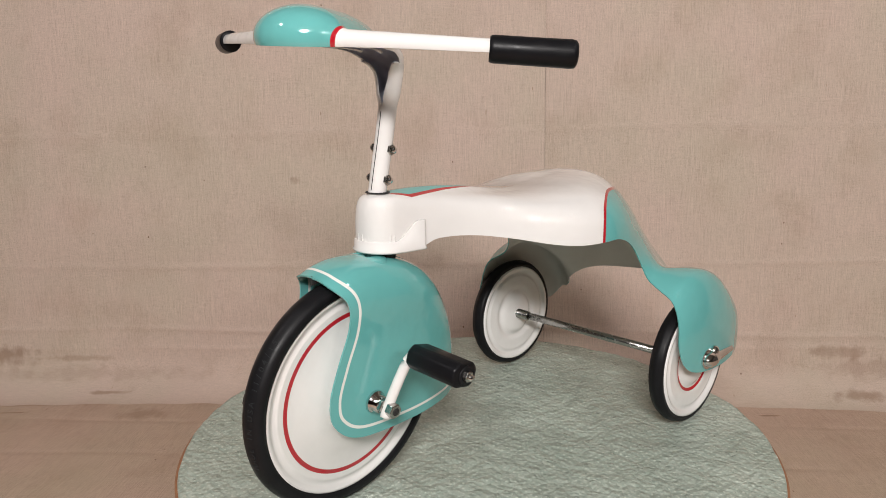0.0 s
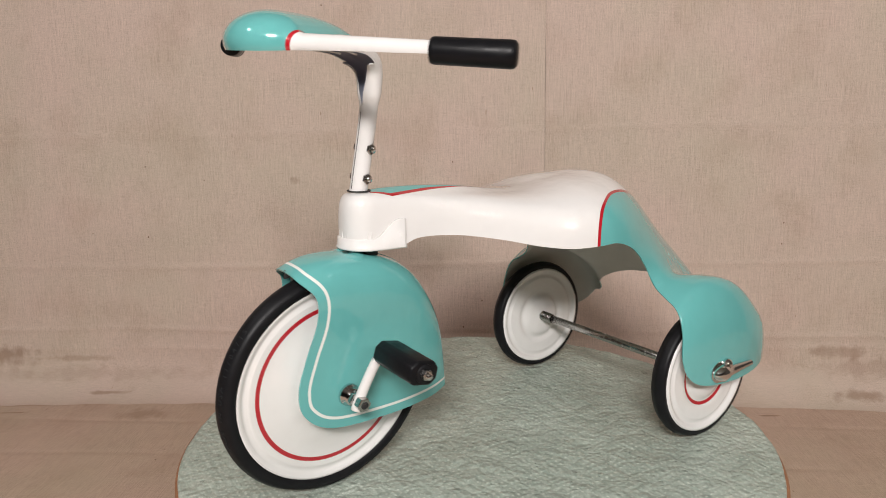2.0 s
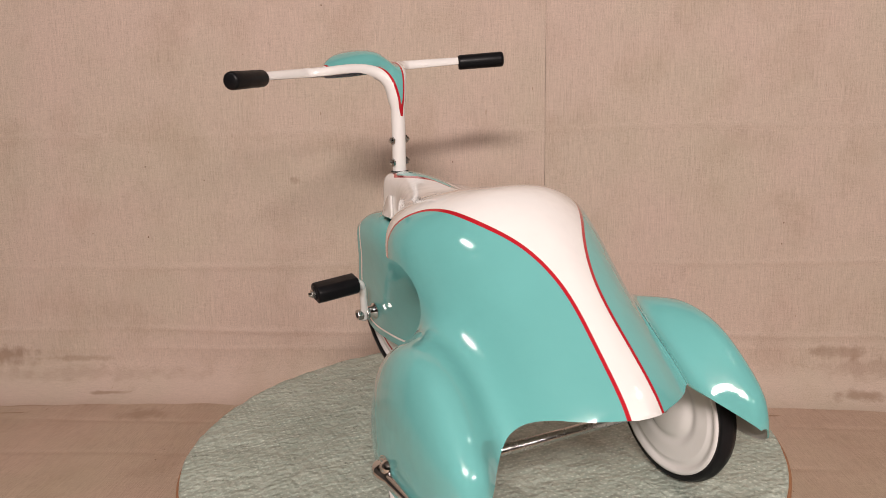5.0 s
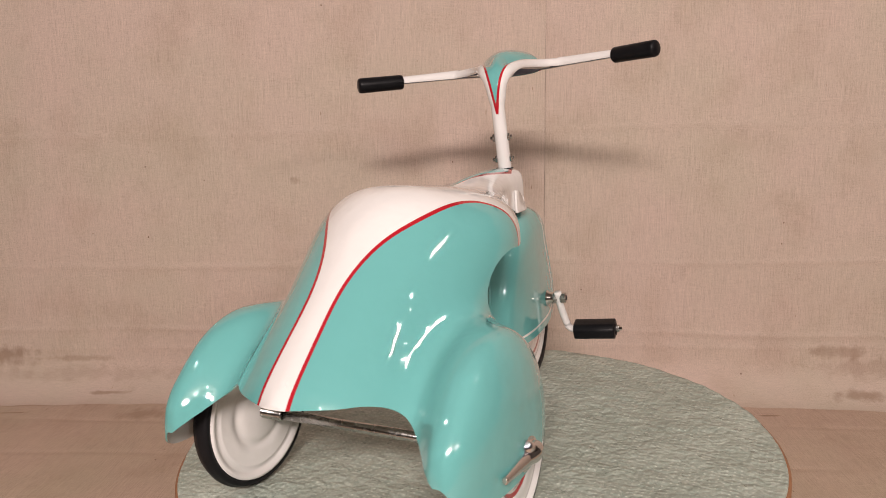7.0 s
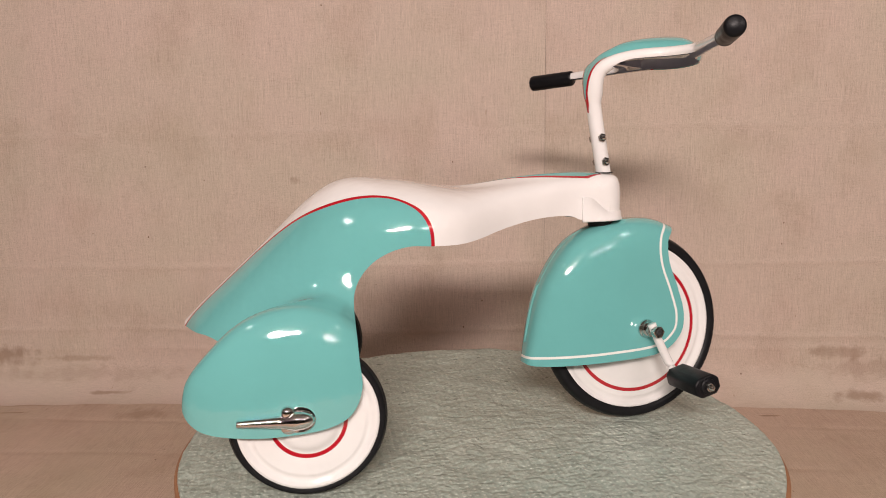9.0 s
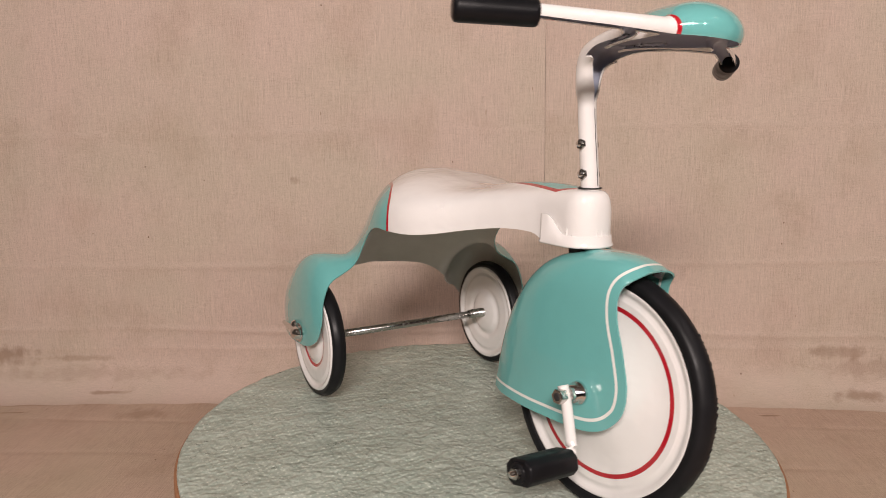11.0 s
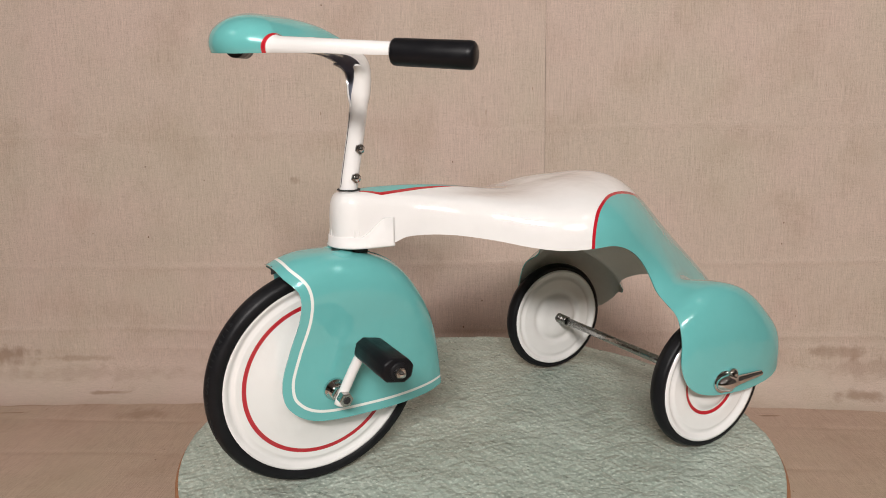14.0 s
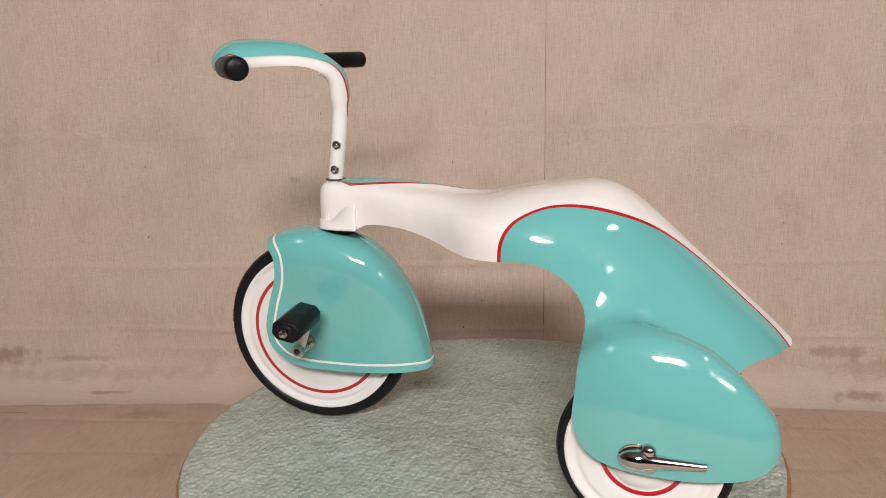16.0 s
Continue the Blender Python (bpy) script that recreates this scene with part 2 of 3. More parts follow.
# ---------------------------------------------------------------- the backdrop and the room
def cloth_material(name, tint, brown_marks):
    """Unbleached canvas; brown_marks: (x, z, half width, half height, strength) stained spots and browner bands with
    ragged edges.
    """
    m = material(name, 0.93, 0, tint)
    m.node_tree.nodes["Principled BSDF"].inputs["Specular IOR Level"].default_value = 0.08
    n = Nodes(m)
    up = n.noise(900, 3, (1, 1, 0.022), 0.8)
    broad = n.noise(640, 2, (1, 1, 0.5), 0.7)
    across = n.noise(900, 3, (0.05, 1, 1), 0.75)
    weave = n.maths("ADD", n.maths("ADD", n.maths("MULTIPLY", up, 0.48), n.maths("MULTIPLY", across, 0.26)), n.maths("MULTIPLY", broad, 0.26))
    base = n.ramp(weave, [(0.36, tuple(0.72 * c for c in tint)), (0.50, tint), (0.64, tuple(1.22 * c for c in tint))])
    warm = n.ramp(n.noise(2.6, 4), [(0.38, (0.93, 0.94, 0.90)), (0.62, (1.0, 0.955, 0.955))])
    c = n.mix(1.0, base, warm, "MULTIPLY")
    blot = n.ramp(n.noise(6.5, 6), [(0.33, (0.84, 0.81, 0.77)), (0.50, (1, 1, 1))])
    c = n.mix(0.55, c, blot, "MULTIPLY")
    speck = n.add("ShaderNodeTexVoronoi", Scale=15.0, Randomness=1.0)
    n.link(n.coords((1, 0.02, 0.7)), speck.inputs["Vector"])
    c = n.mix(1.0, c, n.ramp(speck.outputs["Distance"], [(0.018, (0.26, 0.19, 0.14)), (0.034, (1, 1, 1))]), "MULTIPLY")
    slub = n.ramp(n.noise(95, 2, (1, 1, 0.22)), [(0.215, (0.45, 0.36, 0.28)), (0.245, (1, 1, 1))])
    c = n.mix(0.7, c, slub, "MULTIPLY")
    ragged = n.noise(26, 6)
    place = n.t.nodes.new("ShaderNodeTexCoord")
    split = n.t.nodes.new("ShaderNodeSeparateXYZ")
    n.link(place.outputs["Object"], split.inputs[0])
    for x, z, rx, rz, strength in brown_marks:
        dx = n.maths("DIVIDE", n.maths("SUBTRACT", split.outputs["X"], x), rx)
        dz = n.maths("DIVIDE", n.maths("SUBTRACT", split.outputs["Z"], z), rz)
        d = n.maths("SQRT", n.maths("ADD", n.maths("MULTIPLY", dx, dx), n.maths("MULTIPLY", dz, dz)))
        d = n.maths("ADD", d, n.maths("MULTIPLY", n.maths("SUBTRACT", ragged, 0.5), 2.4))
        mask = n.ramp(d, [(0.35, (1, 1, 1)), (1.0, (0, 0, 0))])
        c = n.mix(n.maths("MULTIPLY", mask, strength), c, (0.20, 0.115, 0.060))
    n.colour(c)
    n.bump(weave, 0.45, 0.0012)
    return m


LINEN = (0.552, 0.457, 0.387)
# stained spots, and long low bands browner than the canvas near the wall's foot
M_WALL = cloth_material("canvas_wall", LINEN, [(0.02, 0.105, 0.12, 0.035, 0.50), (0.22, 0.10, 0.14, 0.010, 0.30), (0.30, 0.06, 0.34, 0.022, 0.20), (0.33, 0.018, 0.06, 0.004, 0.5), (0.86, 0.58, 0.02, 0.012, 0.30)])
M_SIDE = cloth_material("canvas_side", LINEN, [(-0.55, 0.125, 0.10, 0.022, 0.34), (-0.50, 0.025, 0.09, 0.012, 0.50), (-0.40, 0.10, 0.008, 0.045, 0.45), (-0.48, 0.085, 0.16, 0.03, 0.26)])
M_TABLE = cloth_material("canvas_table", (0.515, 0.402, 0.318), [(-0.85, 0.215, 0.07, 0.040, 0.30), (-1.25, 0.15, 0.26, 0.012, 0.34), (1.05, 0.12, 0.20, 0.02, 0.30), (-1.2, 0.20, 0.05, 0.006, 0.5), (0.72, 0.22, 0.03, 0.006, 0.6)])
WALL_Y, TABLE_Z, CORNER_X = 0.80, -0.26, 0.179


def cloth(name, width, height, at, waves, mat, label):
    """A hanging or lying sheet in its own x and z, with soft folds."""
    nx, nz = int(width / 0.02), int(height / 0.006)
    bm = bmesh.new()
    rows = []
    for j in range(nz + 1):
        row = []
        for i in range(nx + 1):
            x, z = width * (i / nx - 0.5), height * (j / nz) ** 1.7
            row.append(bm.verts.new((x, waves(x, z), z)))
        rows.append(row)
    for a, b in zip(rows, rows[1:]):
        for i in range(nx):
            bm.faces.new((a[i], a[i + 1], b[i + 1], b[i]))
    ob = part(name, bm, mat, None, smooth=True, at=at)
    return tagged(ob, label, "backdrop", kind="structure")


def wave_wall(x, z):
    q = 0.004 * noise.noise((x * 2.2, z * 2.2, 1.3)) + 0.0016 * noise.noise((x * 9, z * 7, 4.1))
    for level, deep, tilt in ((0.70, 0.0028, 0.0), (0.352, 0.0030, 0.004), (0.182, 0.0034, -0.006), (0.125, 0.0020, 0.004)):
        line = level + tilt * x + 0.010 * noise.noise((x * 2.4, 0, level * 9))
        q -= deep * math.exp(-((z - line) / 0.008) ** 2) * max(0.0, 0.65 + 0.8 * noise.noise((x * 2.1, level * 5, 7)))
    # the foot of the cloth sweeps forward on to the table
    r = 0.105
    low = max(0.0, r - z)
    return q * min(1.0, z / 0.03 + 0.1) - (r - math.sqrt(r * r - low * low))


def wave_side(x, z):
    """The side panel goes on from the seam with the folds of the wall."""
    return wave_wall(x + 2.8, z)


def wave_table(x, z):
    q = 0.004 * noise.noise((x * 3, z * 3, 8.3)) + 0.0015 * noise.noise((x * 10, z * 10, 2.1))
    for level in (0.26, 0.45):
        q -= 0.0022 * max(0.0, 0.4 + 1.2 * noise.noise((x * 2.6, level * 7, 3))) * math.exp(-((z - level - 0.03 * x - 0.03 * noise.noise((x * 2, 0, level * 9))) / 0.012) ** 2)
    return q


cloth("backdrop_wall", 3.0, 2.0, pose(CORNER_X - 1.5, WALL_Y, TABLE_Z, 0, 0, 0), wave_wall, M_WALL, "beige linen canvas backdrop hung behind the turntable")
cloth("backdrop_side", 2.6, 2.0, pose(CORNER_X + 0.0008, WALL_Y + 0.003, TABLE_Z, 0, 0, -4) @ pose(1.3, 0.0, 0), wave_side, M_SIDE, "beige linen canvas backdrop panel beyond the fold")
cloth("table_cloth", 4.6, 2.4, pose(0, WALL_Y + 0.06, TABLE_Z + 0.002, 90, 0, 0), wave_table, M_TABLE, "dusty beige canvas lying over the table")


def room():
    m = material("wall_paint", 0.8, 0, (0.62, 0.57, 0.50))
    n = Nodes(m)
    n.colour(n.mix(n.noise(2, 4), (0.16, 0.145, 0.13), (0.24, 0.22, 0.20)))
    for name, size, at in (("floor", (8, 8, 0.1), (0, -2.0, -1.05)), ("ceiling", (8, 8, 0.1), (0, -2.0, 1.80)), ("wall_back", (8, 0.1, 2.85), (0, -6.0, 0.375)),
                           ("wall_front", (8, 0.1, 2.85), (0, 2.0, 0.375)), ("wall_left", (0.1, 8, 2.85), (-4.0, -2.0, 0.375)), ("wall_right", (0.1, 8, 2.85), (4.0, -2.0, 0.375))):
        bm = bmesh.new()
        bmesh.ops.create_cube(bm, size=1)
        bmesh.ops.scale(bm, vec=size, verts=bm.verts)
        tagged(part(name, bm, m, None, smooth=False, at=pose(*at)), "plain painted workshop " + name.split("_")[0], name.split("_")[0], kind="structure")


room()

# ---------------------------------------------------------------- the turntable
HEADING, LEAN = -134.6, -1.7
ON_TABLE = pose(0.1908, 0.159, 0, 0, 0, HEADING) @ pose(0, 0, 0, LEAN)
DISC_AT = pose(0, 0, -0.003, 0, 0, HEADING) @ pose(0, 0, 0, LEAN) @ pose(0, 0, 0, 0, 0.75)
DISC_R = 0.4375


def turntable():
    base = new("turntable")
    base.empty_display_size = 0.1
    tagged(base, "round plywood turntable covered with pale green padded sheet", "turntable")
    wood = material("plywood", 0.6, 0, (0.32, 0.15, 0.07))
    n = Nodes(wood)
    n.colour(n.mix(n.noise(60, 5, (1, 1, 6)), (0.20, 0.085, 0.04), (0.42, 0.21, 0.10)))
    bm = bmesh.new()
    revolve(bm, [(-0.026, 0.02), (-0.026, DISC_R + 0.003), (-0.024, DISC_R + 0.0055), (-0.009, DISC_R + 0.0055), (-0.0075, DISC_R + 0.003), (-0.0075, 0.02)], 128, "Z")
    part("plywood_disc", bm, wood, base, "red-brown plywood disc edge")
    bm = bmesh.new()
    revolve(bm, [(-0.026, 0.001), (-0.026, 0.12), (TABLE_Z + 0.03, 0.12), (TABLE_Z + 0.012, 0.2), (TABLE_Z + 0.012, 0.001)], 64, "Z")
    part("pedestal", bm, M_DARK, base, "dark pedestal under the disc")
    pad = material("padded_sheet", 0.55, 0, (0.36, 0.42, 0.34))
    n = Nodes(pad)
    big = n.noise(7, 5)
    c = n.ramp(big, [(0.3, (0.335, 0.385, 0.335)), (0.55, (0.41, 0.465, 0.41)), (0.75, (0.48, 0.535, 0.475))])
    mott = n.ramp(n.noise(150, 5, (1.0, 0.45, 1.0), 0.7), [(0.38, (0.66, 0.70, 0.67)), (0.62, (1.06, 1.05, 1.03))])
    c = n.mix(0.8, c, mott, "MULTIPLY")
    dots = n.add("ShaderNodeTexVoronoi", Scale=112.0, Randomness=0.14)
    n.link(n.coords((1, 1, 0.001)), dots.inputs["Vector"])
    d = n.ramp(dots.outputs["Distance"], [(0.15, (1, 1, 1)), (0.24, (0, 0, 0))])
    some = n.ramp(n.noise(18, 3), [(0.34, (0.3, 0.3, 0.3)), (0.58, (1, 1, 1))])
    spot = n.mix(1.0, d, some, "MULTIPLY")
    n.colour(n.mix(n.maths("MULTIPLY", spot, 0.55), c, (0.70, 0.74, 0.66)))
    n.rough(n.ramp(n.noise(40, 4), [(0.3, (0.24, 0.24, 0.24)), (0.7, (0.44, 0.44, 0.44))]))
    pucker = n.add("ShaderNodeTexVoronoi", Scale=105.0, Randomness=1.0)
    shift = n.add("ShaderNodeTexNoise", Scale=48.0, Detail=2.0)
    n.link(n.coords((1, 1, 0.001)), shift.inputs["Vector"])
    moved = n.t.nodes.new("ShaderNodeVectorMath")
    moved.operation = "MULTIPLY_ADD"
    n.link(shift.outputs["Color"], moved.inputs[0])
    moved.inputs[1].default_value = (0.016, 0.016, 0)
    n.link(n.coords((1, 1, 0.001)), moved.inputs[2])
    n.link(moved.outputs["Vector"], pucker.inputs["Vector"])
    high = n.maths("ADD", n.maths("MULTIPLY", pucker.outputs["Distance"], -0.8), n.maths("MULTIPLY", n.noise(75, 4, (1.0, 0.5, 1.0)), 0.9))
    n.bump(n.maths("ADD", high, n.maths("MULTIPLY", dots.outputs["Distance"], -0.2)), 0.7, 0.0038)
    bm = bmesh.new()
    rings, sides = [], 300
    radii = [0.0] + [DISC_R * ((k + 1) / 110) for k in range(110)] + [DISC_R + 0.0012, DISC_R + 0.0012]
    for k, r in enumerate(radii):
        ring = []
        for i in range(sides):
            q = 2 * math.pi * i / sides
            rr = r * (1 + 0.006 * noise.noise((math.cos(q) * 2.5, math.sin(q) * 2.5, 3.0)))
            x, y = rr * math.cos(q), rr * math.sin(q)
            z = 0.0016 * noise.noise((x * 26, y * 26, 0.4)) + 0.0018 * noise.noise((x * 50, y * 50, 5.4)) - 0.0015
            if k == len(radii) - 2:
                z -= 0.003
            if k == len(radii) - 1:
                z -= 0.0055 + 0.001 * noise.noise((math.cos(q) * 6, math.sin(q) * 6, 1.0))
            ring.append(bm.verts.new((x, y, z)))
        rings.append(ring)
    for a, b in zip(rings, rings[1:]):
        for i in range(sides):
            bm.faces.new((a[i], a[(i + 1) % sides], b[(i + 1) % sides], b[i]))
    bmesh.ops.remove_doubles(bm, verts=bm.verts, dist=1e-6)
    bmesh.ops.recalc_face_normals(bm, faces=bm.faces)
    part("padded_cover", bm, pad, base, "pale grey-green padded sheet with small embossed dots")
    return base


TURNTABLE = turntable()

# ---------------------------------------------------------------- the tricycle
TRIKE = new("tricycle")
TRIKE.empty_display_size = 0.1
tagged(TRIKE, "restored teal and white metal tricycle with red pinstripes on a turntable", "tricycle")

# body: stations along the length, forward is +x
ridge = spline([0.490, 0.45, 0.36, 0.29, 0.21, 0.146, 0.10, 0.058, 0.028, -0.041, -0.112, -0.168, -0.19], [0.382, 0.3865, 0.388, 0.382, 0.375, 0.385, 0.3905, 0.3915, 0.3815, 0.3255, 0.2600, 0.2085, 0.186])
half = spline([0.49, 0.44, 0.39, 0.34, 0.29, 0.25, 0.21, 0.18, 0.15, 0.10, 0.05, 0.0, -0.06, -0.11, -0.145, -0.168, -0.182, -0.195], [0.0325, 0.033, 0.036, 0.047, 0.066, 0.090, 0.118, 0.131, 0.137, 0.134, 0.126, 0.125, 0.129, 0.130, 0.116, 0.088, 0.050, 0.022])
foot = spline([0.49, 0.40, 0.34, 0.28, 0.21, 0.16, 0.10, 0.05, 0.0, -0.05, -0.10, -0.15, -0.19], [0.315, 0.318, 0.322, 0.318, 0.310, 0.305, 0.290, 0.245, 0.185, 0.140, 0.112, 0.102, 0.100])
square = spline([0.49, 0.42, 0.34, 0.26, 0.18, 0.10, 0.0, -0.1, -0.19], [6.0, 5.0, 3.6, 3.0, 2.7, 2.45, 1.95, 1.75, 1.75])
HEAD_X, HEAD_R = 0.4455, 0.0335
neck_top = spline([0.47, 0.42, 0.36, 0.30, 0.24, 0.19, 0.10], [0.0, 0.006, 0.009, 0.007, 0.0035, 0.0, 0.0])


def shell_field(x, y, z):
    w = half(x)
    drop = np.maximum(-0.182 - x, 0)
    zr, zf, n = ridge(x) - 6 * drop + neck_top(x) * (np.exp(-(y / 0.017) ** 2) - 1), foot(x), square(x)
    u = ((np.abs(y) / w) ** 2.3 + np.maximum((x - HEAD_X) / HEAD_R, 0) ** 2.3 + 1e-9) ** (1 / 2.3)
    v = np.maximum(z - zf, 0) / np.maximum(zr - zf, 0.02)
    a = ((u ** n + v ** n + 1e-9) ** (1 / n) - 1) * np.minimum(w, np.maximum(zr - zf, 0.03) * 1.2)
    return np.maximum(a, -0.1885 - x)


def fender_field(x, y, z):
    cx, cz = -0.020, 0.118
    low = np.clip((0.210 - z) / 0.06, 0, 1)
    rx = np.where(x > cx, 0.115, 0.130 + 0.013 * low * low * (3 - 2 * low))
    cy = 0.170 + 0.004 * np.clip((cx - x) / 0.12, 0, 1) ** 2
    ry = 0.0435 - 0.004 * np.clip((cx - x) / 0.12, 0, 1) ** 2
    up = np.where(z > cz, (z - cz) / 0.126, (cz - z) / 0.30)
    s = np.sqrt(((x - cx) / rx) ** 2 + up ** 2 + 1e-9)
    r = (s ** 2.4 + (np.abs(np.abs(y) - cy) / ry) ** 2.4) ** (1 / 2.4)
    return (r - 1) * 0.055


def body_field(x, y, z):
    return smooth_min(shell_field(x, y, z), fender_field(x, y, z), 0.060)


side_edge = outline([(0.60, 0.60), (0.60, 0.319), (0.48, 0.3185), (0.415, 0.3165), (0.385, 0.325), (0.335, 0.3245), (0.28, 0.316), (0.235, 0.3065), (0.20, 0.303), (0.162, 0.304), (0.128, 0.305), (0.095, 0.294), (0.069, 0.272),
                     (0.055, 0.24), (0.056, 0.18), (0.058, 0.140), (0.043, 0.109), (0.008, 0.0945), (-0.055, 0.0900), (-0.103, 0.0925), (-0.130, 0.0970), (-0.146, 0.1040), (-0.1575, 0.115), (-0.1630, 0.130), (-0.165, 0.145), (-0.20, 0.166), (-0.30, 0.20), (-0.30, 0.60)])


def body_cut(x, y, z):
    slope = smooth_min(np.full(x.shape, 0.189), 0.20 - 0.85 * (np.abs(y) - 0.085), 0.02)
    inner = np.where(x < 0.05, smooth_min(slope - z, 0.192 - 0.012 * np.clip((-0.06 - x) / 0.09, 0, 1) - np.abs(y), 0.012), -1.0)
    return np.maximum(outside(side_edge, x, z), inner)


stripe_half = spline([-0.20, -0.12, -0.07, -0.02, 0.02, 0.05, 0.08, 0.11, 0.14, 0.18], [0.0200, 0.0185, 0.0205, 0.0395, 0.0635, 0.0780, 0.0890, 0.1010, 0.1180, 0.130])
front_line = spline([0.20, 0.305, 0.327, 0.347, 0.362, 0.371, 0.40], [0.163, 0.163, 0.1615, 0.1545, 0.1405, 0.119, 0.0])
stripe_off = spline([-0.20, -0.10, 0.0, 0.06, 0.20], [0.0020, 0.0010, 0.0, 0.0, 0.0])


def body_trim(x, y, z):
    side = smooth_min(np.abs(y - stripe_off(x)) - stripe_half(x), front_line(z) - x, 0.016)
    leaf = np.where((x > 0.20) & (x < 0.446) & (z > 0.345), np.interp(x, [0.205, 0.30, 0.36, 0.419, 0.446], [0.0, 0.0062, 0.0128, 0.0222, 0.0130]) - np.abs(y), -1)
    return np.maximum(side, leaf)


def body_wide(x, y, z):
    return np.where((x > 0.20) & (z > 0.345), np.interp(x, [0.20, 0.29, 0.32, 0.37], [0.0003, 0.0005, 0.0017, 0.0027]), 0.0021)


def body():
    v, tri = surface(body_field, (-0.215, -0.24, 0.06), (0.50, 0.24, 0.42), 0.0042)
    v, tri = trim_away(v, tri, body_cut(*v.T))
    return sheet("body", body_field, v, tri, 0.0022, [M_BODY, M_GREY], TRIKE, [("trim", body_trim), ("edge", body_trim), ("wide", body_wide)],
                 label="white seat shell with teal rear fenders, red pinstripes and grey underside")


BODY = body()


def head_parts():
    # folded collar round the steering head
    bm = bmesh.new()
    r, ring = HEAD_R + 0.0012, []
    path = [(x, r + 0.0016 - 0.02 * (x - 0.407)) for x in (0.407, 0.410, 0.414, 0.418, 0.422, 0.426, 0.430, 0.434, 0.438, 0.442)]
    path = path + [(HEAD_X + r * math.sin(q), r * math.cos(q)) for q in (math.pi * k / 28 for k in range(29))] + [(x, -y) for x, y in reversed(path)]
    for x, y in path:
        rise = min(max((0.452 - x) / 0.036, 0.0), 1.0)
        top = 0.329 + 0.023 * rise * rise * (3 - 2 * rise)
        out = Vector((x - HEAD_X if x > HEAD_X else 0, y, 0)).normalized()
        col = []
        for push, z in ((-0.002, 0.315), (0.003, 0.3145), (0.0038, 0.317), (0.0018, 0.3195), (0.0010, top), (-0.002, top)):
            col.append(bm.verts.new(Vector((x, y, z)) + out * push))
        ring.append(col)
    for a, b in zip(ring, ring[1:]):
        for i in range(6):
            bm.faces.new((a[i], b[i], b[(i + 1) % 6], a[(i + 1) % 6]))
    bm.faces.new(ring[0])
    bm.faces.new(ring[-1][::-1])
    bmesh.ops.recalc_face_normals(bm, faces=bm.faces)
    part("head_collar", bm, M_WHITE, BODY, "white folded collar at the steering head")
    # crimped folds where the shell is drawn in over the collar
    bm = bmesh.new()
    for k in range(15):
        q = radians(14 + 152 * (k + 0.25 * math.sin(k * 5.1)) / 14)
        at = Vector((HEAD_X + (HEAD_R - 0.0004) * math.sin(q), (HEAD_R - 0.0004) * math.cos(q), 0))
        high = 0.338 + 0.006 * math.sin(k * 2.7)
        tube(bm, [at + Vector((0, 0, z)) for z in (0.322, 0.328, high - 0.003, high)], [0.0011, 0.0015, 0.0010, 0.0002], 8)
    part("crimp_folds", bm, M_WHITE, BODY, "small crimped folds above the collar")
    bm = bmesh.new()
    tube(bm, [(0.452, 0, 0.298), (0.448, 0, 0.325)], 0.020, 24)
    part("steering_washer", bm, M_DARK, TRIKE, "dark steering washer under the head")


head_parts()


def stem_joint():
    bm = bmesh.new()
    revolve(bm, [(0.0, 0.010), (0.0, 0.0150), (0.0012, 0.0150), (0.0012, 0.010)], 36, "Z")
    part("stem_joint", bm, M_DARK, TRIKE, "thin dark joint round the stem", at=pose(0.4540, 0.001, 0.3862))


stem_joint()

# fork assembly: its own frame, at the hub of the front wheel
FORK = pose(0.5020, -0.003, 0.1425, 0, 0, 5.5) @ pose(0, 0, 0, -4.7)
FRONT_R, REAR_R = 0.1510, 0.100
crown = spline([0.085, 0.062, 0.043, -0.004, -0.051, -0.083, -0.118, -0.146, -0.172, -0.19], [0.1490, 0.158, 0.166, 0.1715, 0.1665, 0.1560, 0.132, 0.095, 0.033, -0.05])
fork_half = spline([0.09, 0.0, -0.08, -0.13, -0.165, -0.183, -0.2], [0.0455, 0.0485, 0.047, 0.0400, 0.0290, 0.0205, 0.0150])


def front_fender_field(x, y, z):
    w, c = fork_half(x), crown(x)
    deep = 0.062
    u, v = np.abs(y) / w, np.maximum(z - (c - deep), 0) / deep
    return ((u ** 2.7 + v ** 2.7 + 1e-9) ** (1 / 2.7) - 1) * np.minimum(w, 0.05)


FENDER_LOOP = outline([(0.064, 0.178), (0.062, 0.155), (0.044, 0.133), (0.044, 0.101), (0.058, 0.059), (0.068, 0.017), (0.059, -0.017), (0.021, -0.041), (-0.06, -0.0465), (-0.14, -0.0475), (-0.168, -0.0470), (-0.183, -0.0455), (-0.1925, -0.040), (-0.205, -0.028), (-0.23, 0.03), (-0.20, 0.175), (-0.06, 0.21), (0.04, 0.205)])


